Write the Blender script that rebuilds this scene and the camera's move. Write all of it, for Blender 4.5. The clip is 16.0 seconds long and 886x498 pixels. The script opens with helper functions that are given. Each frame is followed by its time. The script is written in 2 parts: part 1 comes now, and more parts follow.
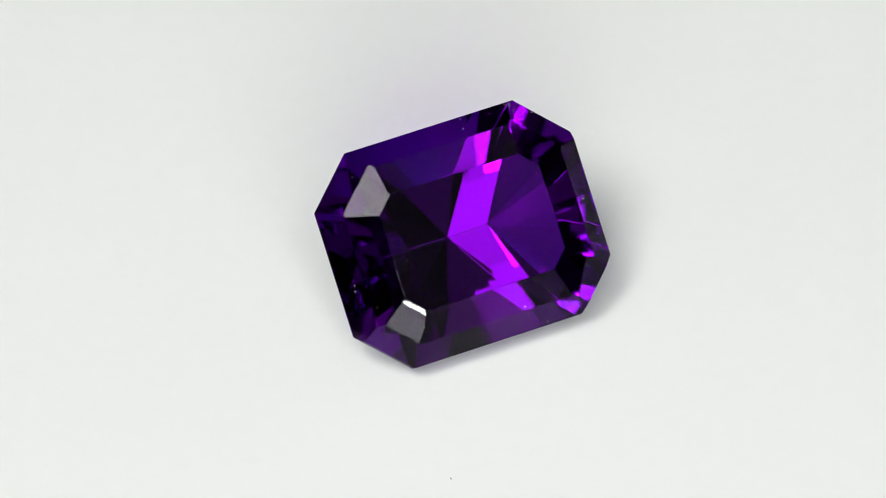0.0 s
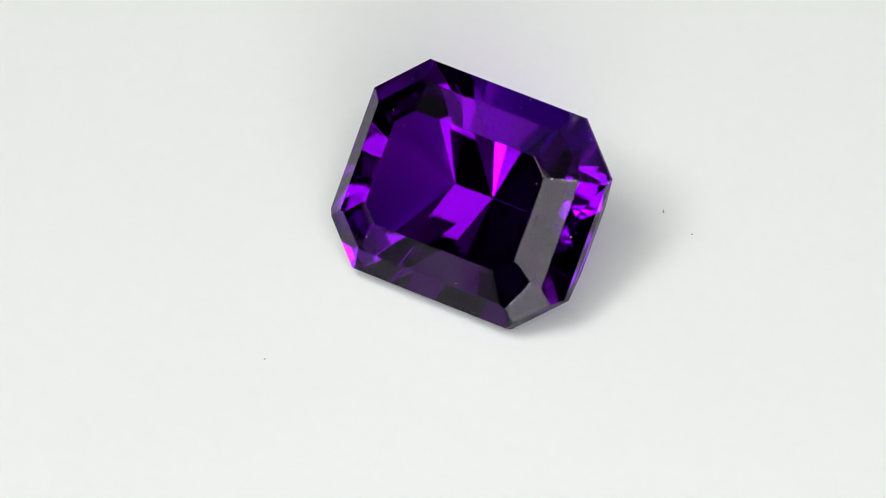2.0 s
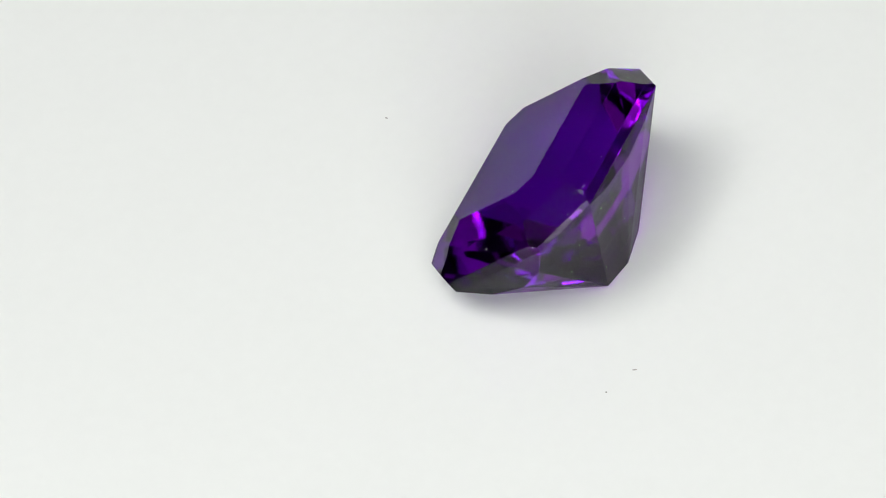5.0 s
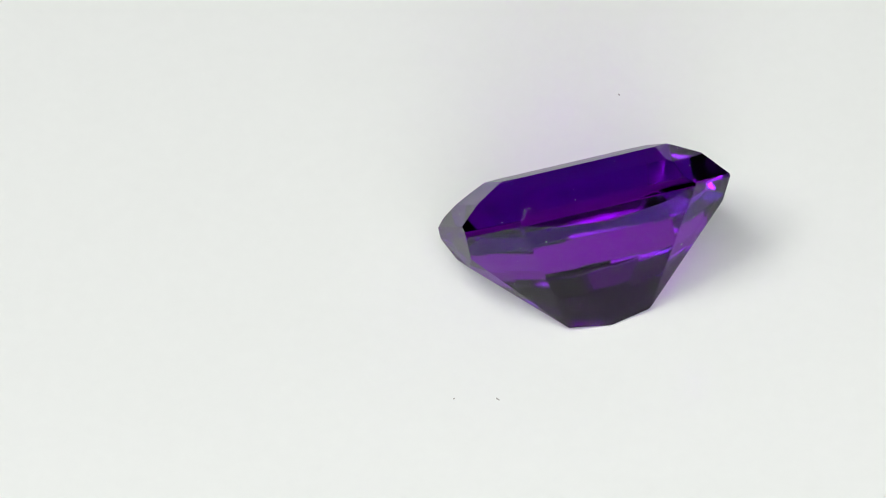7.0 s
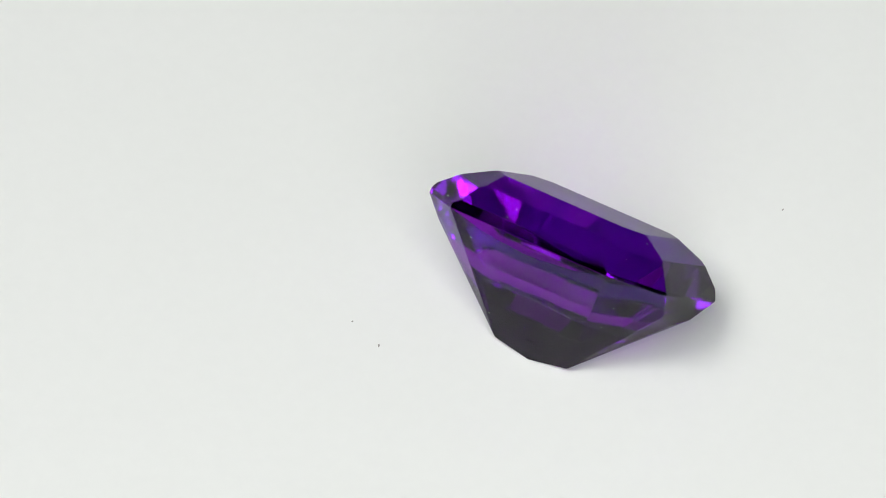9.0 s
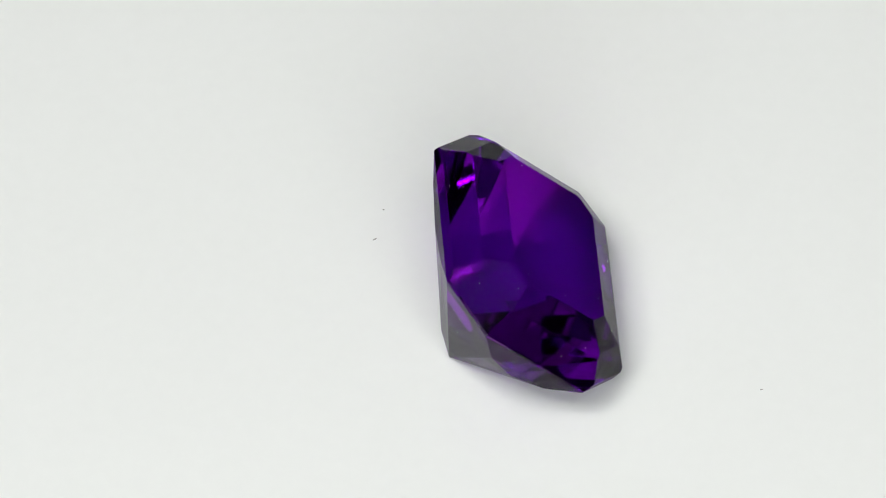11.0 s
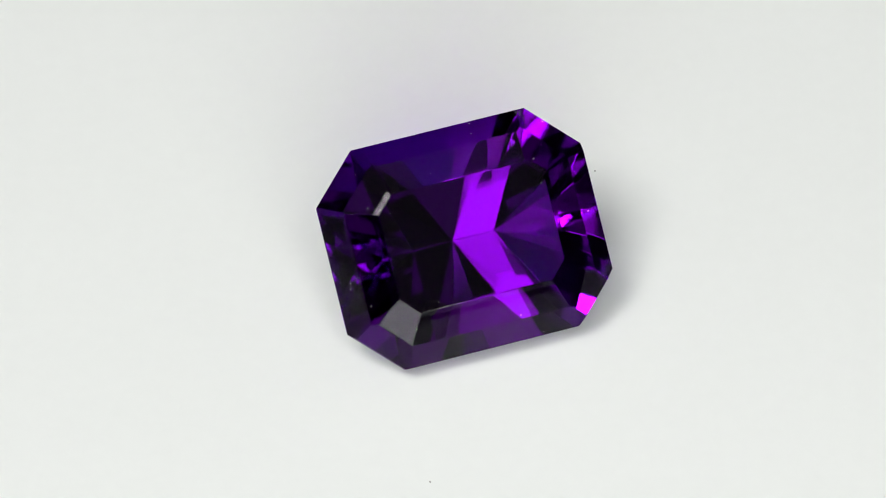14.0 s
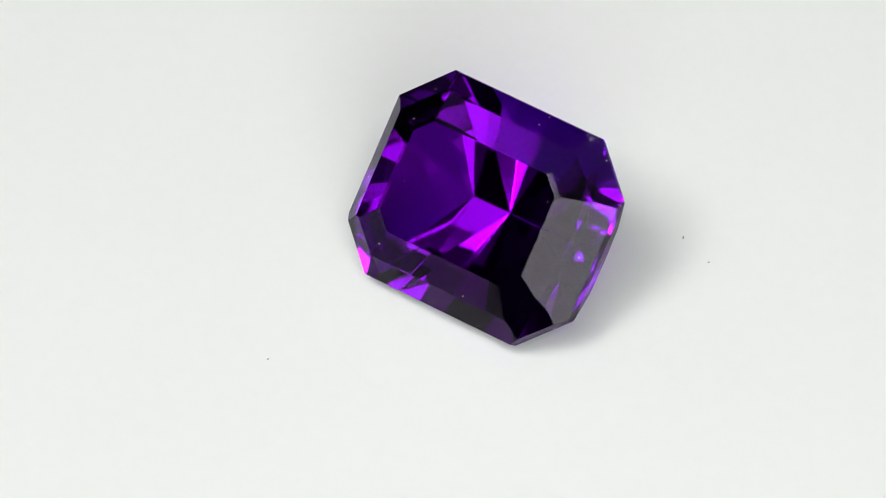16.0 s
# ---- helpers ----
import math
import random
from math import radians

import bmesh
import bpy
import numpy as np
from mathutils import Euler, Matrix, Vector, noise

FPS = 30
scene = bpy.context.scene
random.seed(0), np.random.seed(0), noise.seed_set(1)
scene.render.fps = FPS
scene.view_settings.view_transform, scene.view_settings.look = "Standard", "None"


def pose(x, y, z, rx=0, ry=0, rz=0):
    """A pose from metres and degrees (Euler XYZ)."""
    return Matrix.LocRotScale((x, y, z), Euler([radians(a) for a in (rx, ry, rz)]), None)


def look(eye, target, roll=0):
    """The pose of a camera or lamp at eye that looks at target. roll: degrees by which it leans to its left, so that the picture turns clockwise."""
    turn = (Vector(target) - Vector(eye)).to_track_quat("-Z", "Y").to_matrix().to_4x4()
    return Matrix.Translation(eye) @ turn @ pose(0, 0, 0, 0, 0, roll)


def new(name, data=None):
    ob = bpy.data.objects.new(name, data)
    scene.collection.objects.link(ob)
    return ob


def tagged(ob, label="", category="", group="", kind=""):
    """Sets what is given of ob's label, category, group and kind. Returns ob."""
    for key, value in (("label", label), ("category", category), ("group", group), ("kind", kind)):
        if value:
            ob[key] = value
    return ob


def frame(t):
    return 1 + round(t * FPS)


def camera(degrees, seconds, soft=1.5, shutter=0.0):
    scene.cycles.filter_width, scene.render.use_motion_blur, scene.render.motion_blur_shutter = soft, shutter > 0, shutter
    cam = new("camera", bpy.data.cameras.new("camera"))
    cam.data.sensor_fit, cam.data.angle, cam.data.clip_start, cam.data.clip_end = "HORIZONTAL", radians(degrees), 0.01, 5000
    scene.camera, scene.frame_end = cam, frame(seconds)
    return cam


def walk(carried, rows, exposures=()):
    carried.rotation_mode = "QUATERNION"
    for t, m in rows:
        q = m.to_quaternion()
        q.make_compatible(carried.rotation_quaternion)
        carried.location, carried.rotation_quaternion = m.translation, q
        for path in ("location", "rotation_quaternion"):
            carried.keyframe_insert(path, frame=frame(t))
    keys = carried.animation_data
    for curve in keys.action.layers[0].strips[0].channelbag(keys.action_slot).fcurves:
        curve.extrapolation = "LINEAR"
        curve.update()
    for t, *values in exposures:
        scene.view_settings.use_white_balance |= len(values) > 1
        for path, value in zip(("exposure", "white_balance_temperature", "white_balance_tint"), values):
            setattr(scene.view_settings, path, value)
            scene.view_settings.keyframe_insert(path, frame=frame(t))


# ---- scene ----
cam = camera(6.891, 16.0, soft=1.0)

MM = 0.001


def eye_at(dx, dy):
    """The camera stands in front of the turntable and drifts by a fraction of a millimetre."""
    tx, ty, dist, elev = -3.556 - dx, 2.018 - dy, 323.89, radians(45.45)
    rise = 0.313
    eye = Vector((tx, ty - dist * math.cos(elev), rise + dist * math.sin(elev))) * MM
    return look(eye, Vector((tx, ty, rise)) * MM, -2.39)


# seconds, turn of the turntable in degrees, sideways and forward drift in millimetres
SPIN = [
    (0.0, 2.69, -0.17, 0.30),
    (0.5, -10.71, -0.14, 0.28),
    (1.0, -24.03, -0.18, 0.31),
    (1.5, -37.66, -0.12, 0.35),
    (2.0, -50.34, -0.01, 0.38),
    (2.5, -65.19, -0.00, 0.28),
    (3.0, -78.88, -0.00, 0.25),
    (3.5, -92.55, 0.02, 0.19),
    (4.0, -105.81, -0.00, 0.10),
    (4.2, -110.95, -0.01, 0.10),
    (6.3, -166.34, 0.07, 0.17),
    (6.5, -171.15, 0.07, 0.16),
    (7.0, -182.88, 0.06, 0.19),
    (7.5, -196.60, 0.00, 0.04),
    (8.0, -208.64, -0.03, 0.02),
    (8.5, -220.81, -0.05, 0.01),
    (9.0, -232.64, -0.11, 0.01),
    (9.5, -245.28, -0.14, -0.11),
    (9.7, -250.67, -0.12, -0.08),
    (11.8, -307.83, -0.07, 0.06),
    (12.0, -313.31, -0.06, 0.08),
    (12.5, -326.00, -0.11, 0.03),
    (13.0, -337.72, -0.26, 0.06),
    (13.5, -350.18, -0.19, 0.00),
    (14.0, -362.48, -0.02, -0.21),
    (14.5, -375.16, 0.06, -0.65),
    (15.0, -388.67, 0.21, -0.69),
    (15.5, -402.14, 0.36, -0.74),
    (16.0, -415.56, 0.47, -0.70),
]
# the camera's slight automatic exposure, in stops
METER = [(0, 0.005), (1, -0.010), (2, 0.030), (3, 0.010), (4, 0.035), (7, 0.005), (7.5, -0.025), (9, -0.040),
         (12.5, -0.010), (13.5, 0.000), (14.2, -0.010), (15.5, 0.050), (16, 0.040)]
walk(cam, [(t, eye_at(dx, dy)) for t, a, dx, dy in SPIN], METER)

# ---- light ----
world = bpy.data.worlds.new("room_dark")
scene.world = world
world.use_nodes = True
wn = world.node_tree.nodes
wn["Background"].inputs["Color"].default_value = (0.9, 1.0, 1.0, 1)
wn["Background"].inputs["Strength"].default_value = 0.03


def aimed_lamp(name, az, el, dist, wide, tall, watts, colour, aim=(-3 * MM, 0, 3 * MM)):
    """A rectangular studio lamp without housing, aimed at the stone."""
    a, e = radians(az), radians(el)
    way = Vector((math.cos(a) * math.cos(e), math.sin(a) * math.cos(e), math.sin(e)))
    m = look(Vector(aim) + way * dist, aim)
    data = bpy.data.lights.new(name + "_light", "AREA")
    data.shape, data.size, data.size_y, data.energy, data.color = "RECTANGLE", wide, tall, watts, colour
    lamp = new(name + "_light", data)
    lamp.matrix_world = m
    return m, wide, tall


BOXES = [
    aimed_lamp("side_softbox", -145, 63, 0.62, 0.23, 0.27, 1.85, (1.0, 0.995, 0.975)),
    aimed_lamp("top_softbox", -106, 62, 0.66, 0.28, 0.32, 0.98, (1.0, 0.998, 0.98)),
    aimed_lamp("front_softbox", -81.5, 28.5, 0.46, 0.29, 0.24, 1.0, (0.99, 1.0, 0.985)),
    # unseen low lamp, added to grey the near crown facets
    aimed_lamp("low_panel", -90, 5.5, 0.40, 0.23, 0.105, 0.38, (0.97, 0.99, 1.0)),
]
# bare unseen lamps, added in front of the boxes for the stone's bright glints
aimed_lamp("side_glint", -142, 52, 0.60, 0.055, 0.055, 0.34, (1.0, 0.99, 0.97))
aimed_lamp("top_glint", -72, 54, 0.60, 0.06, 0.06, 0.32, (1.0, 0.99, 0.97))
aimed_lamp("low_core", -88, 2.4, 0.39, 0.094, 0.069, 1.03, (0.95, 0.985, 1.0))
aimed_lamp("low_glint", -104, 6.9, 0.39, 0.069, 0.036, 0.26, (0.84, 0.93, 1.0))
# wide overhead fill lamp, added to lighten the shadows on the plate
overhead_fill_data = bpy.data.lights.new("overhead_fill_light", "AREA")
overhead_fill_data.shape, overhead_fill_data.size, overhead_fill_data.size_y, overhead_fill_data.energy, overhead_fill_data.color = "RECTANGLE", 3.6, 3.6, 5.2, (0.99, 1.0, 0.985)
overhead_fill = new("overhead_fill_light", overhead_fill_data)
overhead_fill.matrix_world = pose(0, 0, 1.925)


# ---- materials ----
def material(name):
    mat = bpy.data.materials.new(name)
    mat.use_nodes = True
    nt = mat.node_tree
    return mat, nt, nt.nodes, nt.links


def plain(name, colour, rough, grain=900.0, amount=0.03, bump=0.0, metal=0.0):
    """A surface with fine and coarse variation of tone and a slight relief."""
    mat, nt, n, l = material(name)
    bsdf = n["Principled BSDF"]
    bsdf.inputs["Roughness"].default_value = rough
    bsdf.inputs["Metallic"].default_value = metal
    tc = n.new("ShaderNodeTexCoord")
    fine, coarse = n.new("ShaderNodeTexNoise"), n.new("ShaderNodeTexNoise")
    fine.inputs["Scale"].default_value, coarse.inputs["Scale"].default_value = grain, grain / 25
    fine.inputs["Detail"].default_value = 6
    l.new(tc.outputs["Object"], fine.inputs["Vector"])
    l.new(tc.outputs["Object"], coarse.inputs["Vector"])
    add = n.new("ShaderNodeMath")
    l.new(fine.outputs["Fac"], add.inputs[0])
    l.new(coarse.outputs["Fac"], add.inputs[1])
    ramp = n.new("ShaderNodeMapRange")
    ramp.inputs["From Min"].default_value, ramp.inputs["From Max"].default_value = 0.6, 1.4
    ramp.inputs["To Min"].default_value, ramp.inputs["To Max"].default_value = 1 - amount, 1 + amount
    l.new(add.outputs[0], ramp.inputs["Value"])
    mul = n.new("ShaderNodeVectorMath")
    mul.operation = "SCALE"
    mul.inputs[0].default_value = colour
    l.new(ramp.outputs[0], mul.inputs["Scale"])
    l.new(mul.outputs[0], bsdf.inputs["Base Color"])
    if bump:
        b = n.new("ShaderNodeBump")
        b.inputs["Strength"].default_value, b.inputs["Distance"].default_value = bump, 0.0001
        l.new(fine.outputs["Fac"], b.inputs["Height"])
        l.new(b.outputs[0], bsdf.inputs["Normal"])
    return mat


def amethyst():
    """Clear violet quartz: tinted refraction, colourless mirror gloss on the facets."""
    mat, nt, n, l = material("amethyst")
    n.remove(n["Principled BSDF"])
    tc, zone = n.new("ShaderNodeTexCoord"), n.new("ShaderNodeTexNoise")
    zone.inputs["Scale"].default_value = 180
    l.new(tc.outputs["Object"], zone.inputs["Vector"])
    mix = n.new("ShaderNodeMix")
    mix.data_type = "RGBA"
    mix.inputs["A"].default_value = (*GEM_A, 1)
    mix.inputs["B"].default_value = (*GEM_B, 1)
    l.new(zone.outputs["Fac"], mix.inputs["Factor"])
    refr, gloss, fres, out = n.new("ShaderNodeBsdfRefraction"), n.new("ShaderNodeBsdfGlossy"), n.new("ShaderNodeFresnel"), n["Material Output"]
    refr.inputs["IOR"].default_value = fres.inputs["IOR"].default_value = 1.55
    refr.inputs["Roughness"].default_value, gloss.inputs["Roughness"].default_value = 0.12, 0.02
    # reflections that stay inside the stone take its colour, those on its skin are colourless
    inner = n.new("ShaderNodeMapRange")
    inner.inputs["From Min"].default_value, inner.inputs["From Max"].default_value = 0.985, 1.0
    l.new(fres.outputs[0], inner.inputs["Value"])
    sheen = n.new("ShaderNodeMix")
    sheen.data_type = "RGBA"
    sheen.inputs["A"].default_value = (*GEM_SKIN, 1)
    sheen.inputs["B"].default_value = (*GEM_INNER, 1)
    l.new(inner.outputs[0], sheen.inputs["Factor"])
    l.new(sheen.outputs["Result"], gloss.inputs["Color"])
    l.new(mix.outputs["Result"], refr.inputs["Color"])
    sh = n.new("ShaderNodeMixShader")
    l.new(fres.outputs[0], sh.inputs[0])
    l.new(refr.outputs[0], sh.inputs[1])
    l.new(gloss.outputs[0], sh.inputs[2])
    l.new(sh.outputs[0], out.inputs["Surface"])
    return mat


GEM_A, GEM_B = (0.44, 0.040, 0.66), (0.56, 0.064, 0.79)
GEM_SKIN, GEM_INNER = (0.5, 0.5, 0.51), (0.595, 0.34, 0.69)
GEM = amethyst()
PAPER = plain("matt_white_acrylic", (0.83, 0.85, 0.83), 0.2, 1400, 0.012, 0.015)
BOARD = plain("white_table_laminate", (0.80, 0.81, 0.80), 0.4, 300, 0.03, 0.05)
WALLS = plain("dark_grey_room_paint", (0.12, 0.12, 0.12), 0.8, 20, 0.15, 0.1)
BLACK = plain("black_softbox_cloth", (0.02, 0.02, 0.02), 0.85, 300, 0.2, 0.1)
STEEL = plain("brushed_steel", (0.5, 0.5, 0.5), 0.35, 500, 0.1, 0.05, 1.0)
GRIT = plain("dark_grit", (0.16, 0.15, 0.14), 0.9, 9000, 0.3)
FIBRE = plain("grey_lint", (0.34, 0.33, 0.31), 0.9, 9000, 0.3)
FLUFF = plain("pale_dust", (0.8, 0.8, 0.78), 0.9, 9000, 0.1)


def veil(name, colour, share):
    """A scuffed film that lets most of what lies under it show."""
    mat, nt, n, l = material(name)
    bsdf = n["Principled BSDF"]
    bsdf.inputs["Base Color"].default_value = (*colour, 1)
    bsdf.inputs["Roughness"].default_value = 0.6
    bsdf.inputs["Alpha"].default_value = share
    return mat


CHIP = veil("chipped_quartz", (0.7, 0.6, 0.8), 0.2)


# ---- mesh helpers ----
def part(name, bm, mat, parent=None, label=""):
    bmesh.ops.recalc_face_normals(bm, faces=bm.faces) if mat is not GEM else None
    me = bpy.data.meshes.new(name)
    bm.to_mesh(me)
    bm.free()
    me.materials.append(mat)
    ob = new(name, me)
    if parent:
        ob.parent = parent
    if label:
        tagged(ob, label)
    return ob


def box(bm, cx, cy, cz, sx, sy, sz, bevel=0.0):
    vs = bmesh.ops.create_cube(bm, size=1)["verts"]
    bmesh.ops.scale(bm, vec=(sx, sy, sz), verts=vs)
    bmesh.ops.translate(bm, vec=(cx, cy, cz), verts=vs)
    if bevel:
        es = {e for v in vs for e in v.link_edges}
        bmesh.ops.bevel(bm, geom=list(es), offset=bevel, segments=2, affect="EDGES")


def disc(bm, radius, z0, z1, bevel, segs=128):
    r = bmesh.ops.create_cone(bm, cap_ends=True, segments=segs, radius1=radius, radius2=radius, depth=z1 - z0)
    bmesh.ops.translate(bm, vec=(0, 0, (z0 + z1) / 2), verts=r["verts"])
    if bevel:
        rim = [e for e in bm.edges if len(e.link_faces) == 2 and any(len(f.verts) > 4 for f in e.link_faces)]
        bmesh.ops.bevel(bm, geom=rim, offset=bevel, segments=3, affect="EDGES")


# ---- the place: table, room ----
bm = bmesh.new()
box(bm, 0, 0.05, -0.045, 1.5, 1.3, 0.03, 0.003)
tagged(part("table_top", bm, BOARD), "plain white laminate table top under the turntable", "table", kind="structure")
bm = bmesh.new()
box(bm, 0, 0, -0.76, 5.0, 5.0, 0.02)
tagged(part("floor", bm, WALLS), "dark grey studio floor", "floor", kind="structure")
for nm, c, s in (("wall_north", (0, 2.5, 0.6), (5.0, 0.1, 2.7)), ("wall_south", (0, -2.5, 0.6), (5.0, 0.1, 2.7)),
                 ("wall_east", (2.5, 0, 0.6), (0.1, 4.9, 2.7)), ("wall_west", (-2.5, 0, 0.6), (0.1, 4.9, 2.7))):
    bm = bmesh.new()
    box(bm, *c, *s)
    tagged(part(nm, bm, WALLS), "dark grey painted studio wall", "wall", kind="structure")
bm = bmesh.new()
box(bm, 0, 0, 2.0, 5.0, 5.0, 0.1)
tagged(part("ceiling", bm, WALLS), "dark grey studio ceiling", "ceiling", kind="structure")

# ---- lamps' housings and stands ----
def pole(rig, m, foot_z):
    """A round stand behind the housing, down to what it stands on or up to what it hangs from."""
    top = m @ Vector((0, 0, 0.1))
    h = abs(top.z - foot_z)
    back = m.inverted()
    for nm, r, z, d in (("stand_pole", 0.008, (foot_z + top.z) / 2, h), ("stand_foot", 0.034, foot_z + math.copysign(0.006, top.z - foot_z), 0.012)):
        bm = bmesh.new()
        c = bmesh.ops.create_cone(bm, cap_ends=True, segments=32, radius1=r, radius2=r * 0.96, depth=d)
        bmesh.ops.translate(bm, vec=(top.x, top.y, z), verts=c["verts"])
        bmesh.ops.transform(bm, matrix=back, verts=bm.verts)
        part(nm, bm, STEEL if nm == "stand_pole" else BLACK, rig)


# housings, sockets and stands are unseen, added to carry the lamps
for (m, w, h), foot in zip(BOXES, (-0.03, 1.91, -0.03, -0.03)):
    rig = new("unseen_lamp_rig")
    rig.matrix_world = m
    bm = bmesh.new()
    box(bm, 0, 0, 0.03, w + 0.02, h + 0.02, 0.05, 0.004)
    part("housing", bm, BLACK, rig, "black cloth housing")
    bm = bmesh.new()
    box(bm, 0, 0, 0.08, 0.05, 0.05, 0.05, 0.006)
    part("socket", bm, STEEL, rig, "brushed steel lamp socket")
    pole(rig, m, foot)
    tagged(rig, "out-of-view rectangular studio lamp with added black cloth housing and steel stand", "studio lamp", group="studio lamps")
# unseen panel, added above the overhead fill lamp
panel = new("overhead_fill_panel")
panel.location = (0, 0, 1.94)
bm = bmesh.new()
box(bm, 0, 0, 0, 3.64, 3.64, 0.02, 0.003)
part("panel_frame", bm, BOARD, panel)
tagged(panel, "large square white unseen panel added for dim overhead fill light", "ceiling light")

# ---- turntable ----
turntable = new("turntable")
bm = bmesh.new()
disc(bm, 0.09, -0.006, 0.0, 0.0012)
part("plate", bm, PAPER, turntable)
bm = bmesh.new()
disc(bm, 0.055, -0.0295, -0.0065, 0.002, 64)
part("base_drum", bm, BOARD, turntable, "white plastic drum")
tagged(turntable, "round matt white acrylic turntable plate, slowly turning", "turntable")

# ---- the stone ----
HALF_L, HALF_W, CUT_X, CUT_Y = 6.0, 4.888, 2.074, 2.074
GIRDLE = 0.30
# the slopes of the crown's lowest and middle rows, in degrees: north-west, west and so on round to north
LOWER = (48.8, 51.5, 45.0, 40.0, 29.8, 40.0, 46.0, 44.0)
SKEW = (0, 0, 0, 0, 5.0, 0, 0, 0)  # how far the lowest row is turned against the outline
MIDDLE = (31.0, 28.5, 22.6, 23.3, 22.6, 28.5, 31.0, 23.8)
FIRST = 0.928
STEPS = ((2.043, 1.580), (2.258, 1.680))


def octagon(inset, z):
    """The girdle's outline moved inwards by inset, at the height z."""
    a, b, cx, cy = HALF_L, HALF_W, CUT_X, CUT_Y
    pts = [(-a + cx, b), (-a, b - cy), (-a, -b + cy), (-a + cx, -b), (a - cx, -b), (a, -b + cy), (a, b - cy), (a - cx, b)]
    out = []
    for i in range(8):
        p, q, r = (Vector(pts[k % 8]) for k in (i - 1, i, i + 1))
        e0, e1 = (q - p).normalized(), (r - q).normalized()
        n0, n1 = Vector((-e0.y, e0.x)), Vector((-e1.y, e1.x))
        c0, c1 = n0.dot(q) + inset, n1.dot(q) + inset
        det = n0.x * n1.y - n0.y * n1.x
        out.append(((c0 * n1.y - c1 * n0.y) / det, (n0.x * c1 - n1.x * c0) / det, z))
    return out


def stone_mesh():
    bm = bmesh.new()
    rings = [octagon(0, -GIRDLE), octagon(0, STEPS[0][1])]  # the girdle's outline, drawn up to the narrow row
    rows = [[bm.verts.new(p) for p in ring] for ring in rings]

    face = bm.faces.new
    for i in range(8):
        j = (i + 1) % 8
        face([rows[0][i], rows[0][j], rows[1][j], rows[1][i]])
    face(rows[1])
    # pavilion: a short bowed keel, half-moon facets under the long and the short sides
    g = rows[0]
    kc, ky, kx, kz, kmid = 0.018, 0.0, 1.842, -5.258, -5.570
    east, mid, west = (bm.verts.new(p) for p in ((kc + kx, ky, kz), (kc, ky, kmid), (kc - kx, ky, kz)))
    # the half-moons' lower edges, from the corner to the middle
    SHORT = ((5.74, 1.55, -1.30), (5.58, 0, -1.72))
    for sy in (1, -1):
        a, b = (g[0], g[7]) if sy > 0 else (g[3], g[4])
        LONG = ((2.3, 4.72, -0.70), (0, 4.63, -0.92)) if sy > 0 else ((2.3, 4.72, -0.56), (0, 4.64, -0.80))
        w1, m0, e1 = (bm.verts.new((sx * LONG[k][0], sy * LONG[k][1], LONG[k][2])) for sx, k in ((-1, 0), (0, 1), (1, 0)))
        face((a, w1, m0, e1, b))
        for q in ((b, e1, east), (e1, m0, mid), (e1, mid, east), (a, w1, west), (w1, m0, mid), (w1, mid, west)):
            face(q)
    for sx, tip, a, b, c, d in ((1, east, g[6], g[5], g[7], g[4]), (-1, west, g[1], g[2], g[0], g[3])):
        n1, m0, s1 = (bm.verts.new((sx * SHORT[k][0], sy * SHORT[k][1], SHORT[k][2])) for sy, k in ((1, 0), (0, 1), (-1, 0)))
        face((a, n1, m0, s1, b))
        for q in ((a, c, tip), (b, d, tip), (a, n1, tip), (n1, m0, tip), (b, s1, tip), (s1, m0, tip)):
            face(q)
    bmesh.ops.recalc_face_normals(bm, faces=bm.faces)
    # the two large crown rows are ground off at a slope of their own on each side
    rim, (deep, high) = octagon(*STEPS[0]), STEPS[0]
    for i in range(8):
        a, b = Vector(rim[i]), Vector(rim[(i + 1) % 8])
        out = Vector((b.y - a.y, a.x - b.x, 0)).normalized()
        if out.dot(a) < 0:
            out = -out
        steep, steeper = radians(MIDDLE[i]), radians(LOWER[i])
        knee = (a + b) / 2 + out * (deep - FIRST) - Vector((0, 0, (deep - FIRST) * math.tan(steep)))
        for at, lean, turn in ((a, steep, 0), (knee, steeper, SKEW[i])):
            away = Matrix.Rotation(radians(turn), 3, "Z") @ out
            cut = bmesh.ops.bisect_plane(bm, geom=bm.verts[:] + bm.edges[:] + bm.faces[:], dist=1e-5, plane_co=at,
                                         plane_no=away * math.sin(lean) + Vector((0, 0, math.cos(lean))), clear_outer=True)
            bmesh.ops.contextual_create(bm, geom=[g for g in cut["geom_cut"] if isinstance(g, bmesh.types.BMEdge)])
    bmesh.ops.remove_doubles(bm, verts=bm.verts, dist=1e-4)
    # the narrow row above them, and the table
    cap = max((f for f in bm.faces if abs(f.normal.z) > 0.999), key=lambda f: f.calc_center_median().z)
    below = [min(cap.verts, key=lambda v: (v.co - Vector(p)).length) for p in rim]
    bmesh.ops.delete(bm, geom=[cap], context="FACES_ONLY")
    for inset, height in STEPS[1:]:
        above = [bm.verts.new(p) for p in octagon(inset, height)]
        for i in range(8):
            j = (i + 1) % 8
            face([below[i], below[j], above[j], above[i]])
        below = above
    face(below)
    bmesh.ops.recalc_face_normals(bm, faces=bm.faces)
    flat = [e for e in bm.edges if e.calc_face_angle(0) < 0.02]
    bmesh.ops.dissolve_edges(bm, edges=flat, use_verts=False)
    bmesh.ops.bevel(bm, geom=list(bm.edges), offset=0.014, segments=1, affect="EDGES", clamp_overlap=True)
    for f in bm.faces:
        f.material_index = 3 if f.normal.z > 0.9999 else 2 if f.normal.z > 0.35 else 1 if f.normal.z > -0.2 else 0
    return bm


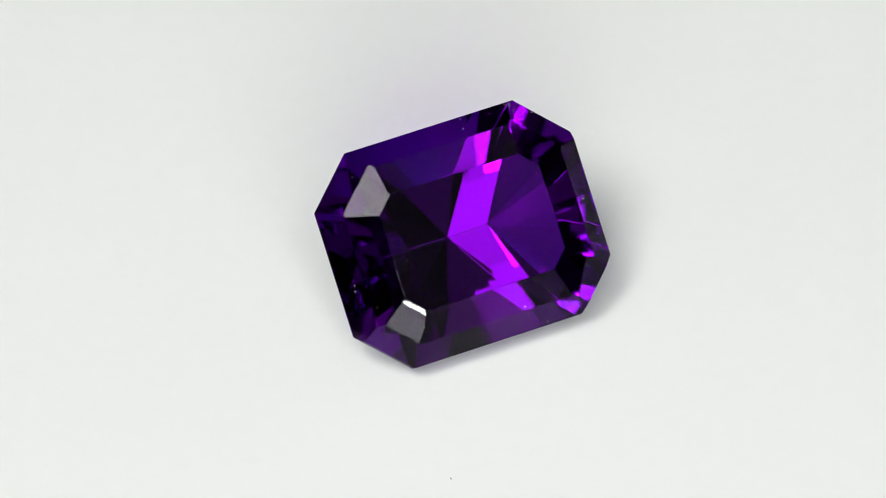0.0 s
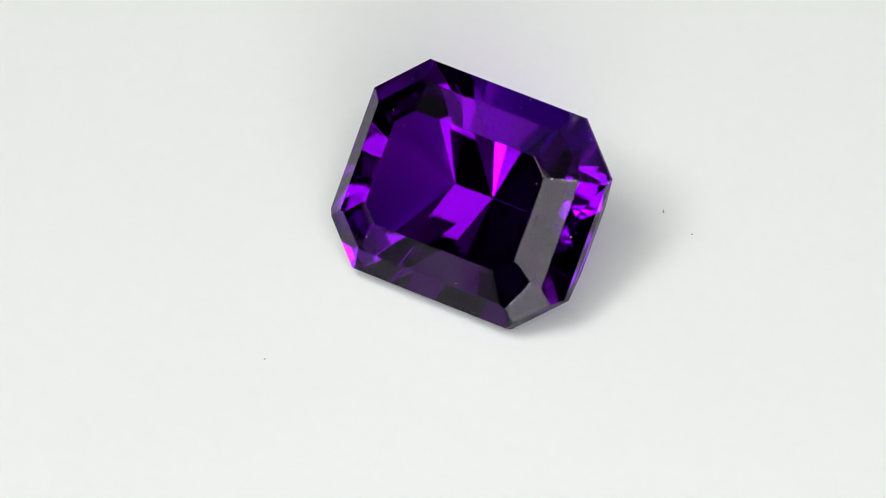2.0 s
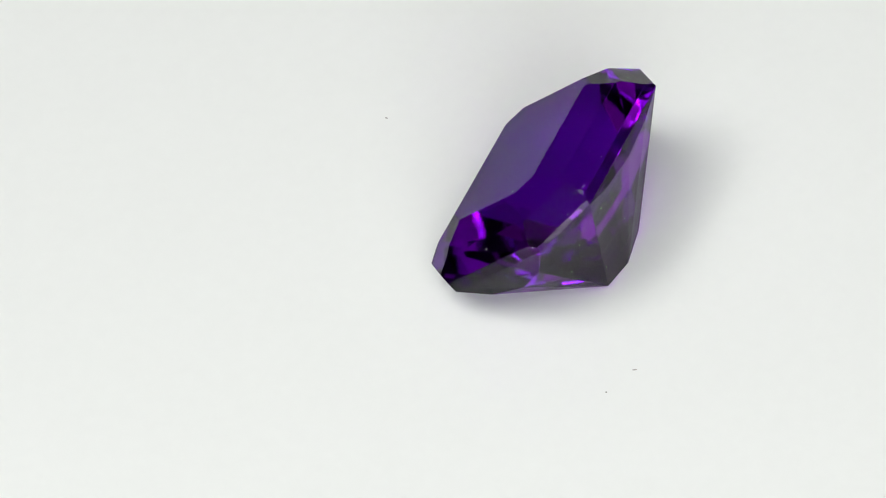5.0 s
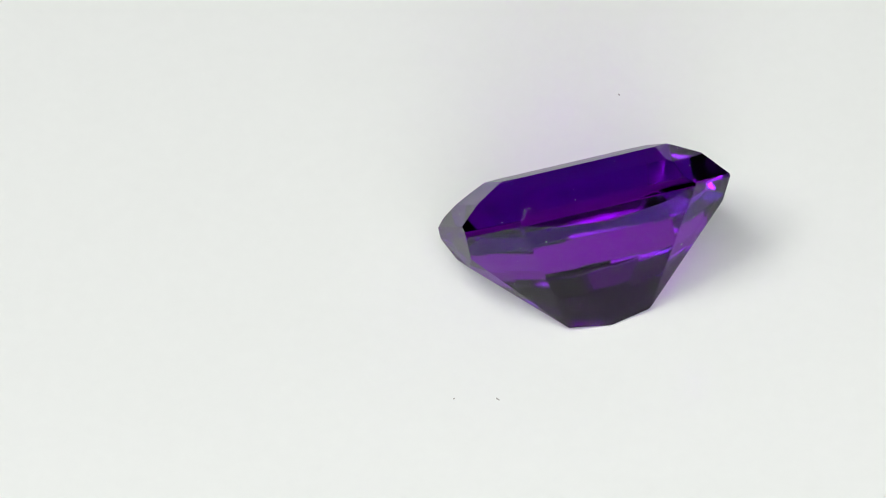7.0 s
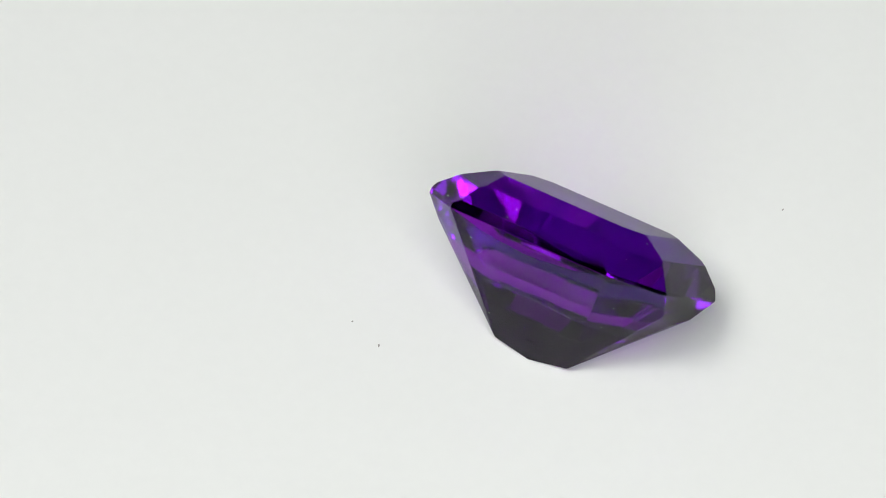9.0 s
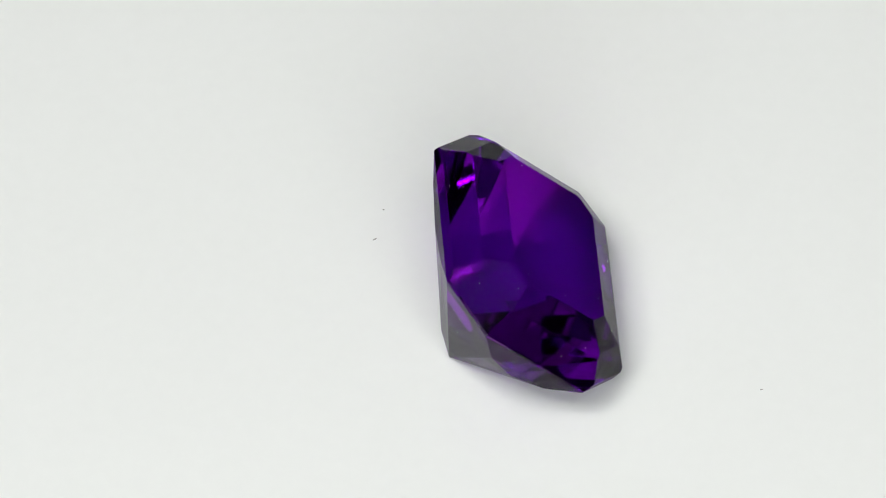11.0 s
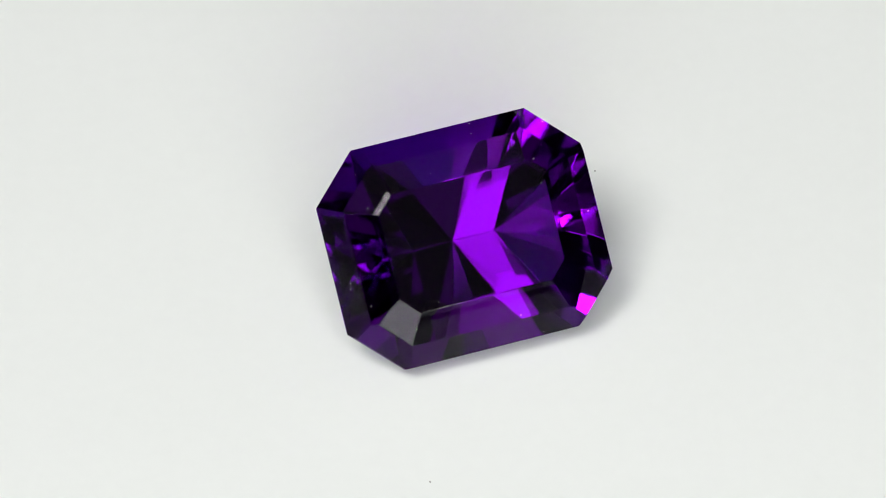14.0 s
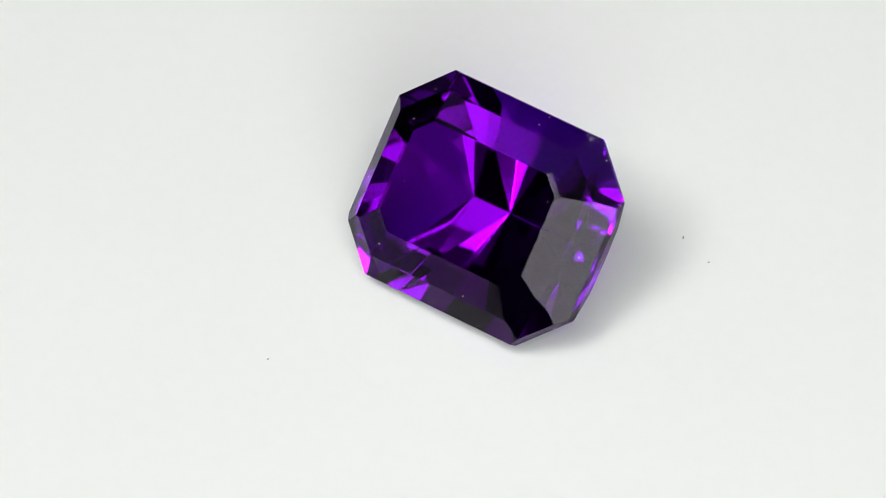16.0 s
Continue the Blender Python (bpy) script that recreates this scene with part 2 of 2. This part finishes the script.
LEAN = Vector((0.7652, 0.1159, 0.3050))
TILT = Matrix.Rotation(LEAN.length, 4, LEAN)
SEAT = Vector((-2.532, -0.921))


def build_stone():
    bm = stone_mesh()
    bmesh.ops.transform(bm, matrix=TILT, verts=bm.verts)
    low = min(v.co.z for v in bm.verts)
    bmesh.ops.translate(bm, vec=(0, 0, -low), verts=bm.verts)
    bmesh.ops.scale(bm, vec=(MM, MM, MM), verts=bm.verts)
    gem = new("gemstone")
    for kind, nm, lb in ((0, "pavilion", "tapering lower facets meeting in a short keel"), (1, "girdle", "thin polished girdle band"),
                         (2, "crown", "three rows of stepped facets"), (3, "table_facet", "flat eight-sided top facet")):
        piece = bm.copy()
        bmesh.ops.delete(piece, geom=[f for f in piece.faces if f.material_index != kind], context="FACES")
        for f in piece.faces:
            f.material_index = 0
        part(nm, piece, GEM, gem, lb)
    # fine dust that clings to the facets
    rnd = random.Random(5)
    tops = [f for f in bm.faces if f.calc_area() > 0.8 * MM * MM]
    dust = bmesh.new()
    for k in range(42):
        f = rnd.choices(tops, weights=[f.calc_area() for f in tops])[0]
        a, b2, c = (f.verts[j].co for j in rnd.sample(range(len(f.verts)), 3))
        u, v = rnd.uniform(0.15, 0.6), rnd.uniform(0.1, 0.35)
        at = a * (1 - u - v) + b2 * u + c * v + f.normal * 0.004 * MM
        r = rnd.uniform(0.008, 0.022) * MM
        ball = bmesh.ops.create_icosphere(dust, subdivisions=1, radius=r)["verts"]
        long = rnd.uniform(0.8, 2.0)
        bmesh.ops.scale(dust, vec=(long, 1, 1), verts=ball)
        bmesh.ops.translate(dust, vec=at, verts=ball)
    tagged(part("dust", dust, FLUFF, gem, "scattered pale dust grains on the facets"), kind="stuff")
    # a small chipped, whitish feather at one girdle corner
    chip = bmesh.new()
    corner = [f for f in bm.faces if f.calc_area() > 0.8 * MM * MM and f.material_index == 2]
    spot = TILT @ Vector((3.6, 4.6, 0.3))
    spot = Vector((spot.x, spot.y, spot.z - low)) * MM
    near = min(corner, key=lambda f: (f.calc_center_median() - spot).length + abs(f.normal.dot(spot - f.verts[0].co)) * 20)
    flat_u = near.normal.orthogonal().normalized()
    flat_v = near.normal.cross(flat_u)
    home = spot - near.normal * near.normal.dot(spot - near.verts[0].co)
    for k in range(6):
        c = home + (flat_u * rnd.uniform(-0.22, 0.22) + flat_v * rnd.uniform(-0.22, 0.22)) * MM
        turn, long, thin = rnd.uniform(0, 6.28), rnd.uniform(0.06, 0.18) * MM, rnd.uniform(0.012, 0.035) * MM
        along = flat_u * math.cos(turn) + flat_v * math.sin(turn)
        across = near.normal.cross(along)
        ring = [along * long * p + across * thin * q for p, q in ((1, 0.1), (0.3, 1), (-0.6, 0.7), (-1, -0.2), (0.2, -0.9))]
        up, dn = ([chip.verts.new(c + r + near.normal * h * MM) for r in ring] for h in (0.006, -0.004))
        chip.faces.new(up)
        chip.faces.new(dn[::-1])
        for i in range(5):
            chip.faces.new((dn[i], dn[(i + 1) % 5], up[(i + 1) % 5], up[i]))
    part("feather", chip, CHIP, gem, "small whitish chipped feather at a corner")
    bm.free()
    tagged(gem, "deep violet faceted octagonal step-cut amethyst lying tilted on white plate", "gemstone")
    return gem


gemstone = build_stone()

# ---- specks on the plate ----
def speck(x, y, size, seed, mat, stretch):
    rnd = random.Random(seed)
    bm = bmesh.new()
    bmesh.ops.create_icosphere(bm, subdivisions=1, radius=1)
    for v in bm.verts:
        v.co = Vector((v.co.x * size * rnd.uniform(0.8, 1.2) * stretch, v.co.y * size * rnd.uniform(0.5, 1.1), (v.co.z + 0.9) * size * 0.4)) * MM
    low = min(v.co.z for v in bm.verts)
    bmesh.ops.translate(bm, vec=(0, 0, -low), verts=bm.verts)
    ob = part("dust_speck", bm, mat)
    tagged(ob, "tiny dark speck of grit lying on the white plate" if mat is GRIT else "tiny grey fibre of lint lying on the white plate", "speck", group="specks on the plate")
    return ob, x, y, rnd.uniform(0, 360)


SPECKS = [speck(3.06, 7.14, 0.05, 1, GRIT, 1.0), speck(1.15, 7.19, 0.05, 2, FIBRE, 2.6), speck(-4.0, -11.6, 0.05, 3, FIBRE, 1.5)]


# ---- movement ----
def motions():
    walk(turntable, [(t, pose(0, 0, 0, 0, 0, a)) for t, a, dx, dy in SPIN])

    def carried(ob, x, y, turn):
        rows = []
        for t, a, dx, dy in SPIN:
            c, s = math.cos(radians(a)), math.sin(radians(a))
            rows.append((t, pose((c * x - s * y) * MM, (s * x + c * y) * MM, 0, 0, 0, a + turn)))
        walk(ob, rows)
    carried(gemstone, SEAT.x, SEAT.y, 0)
    for sp in SPECKS:
        carried(*sp)


motions()
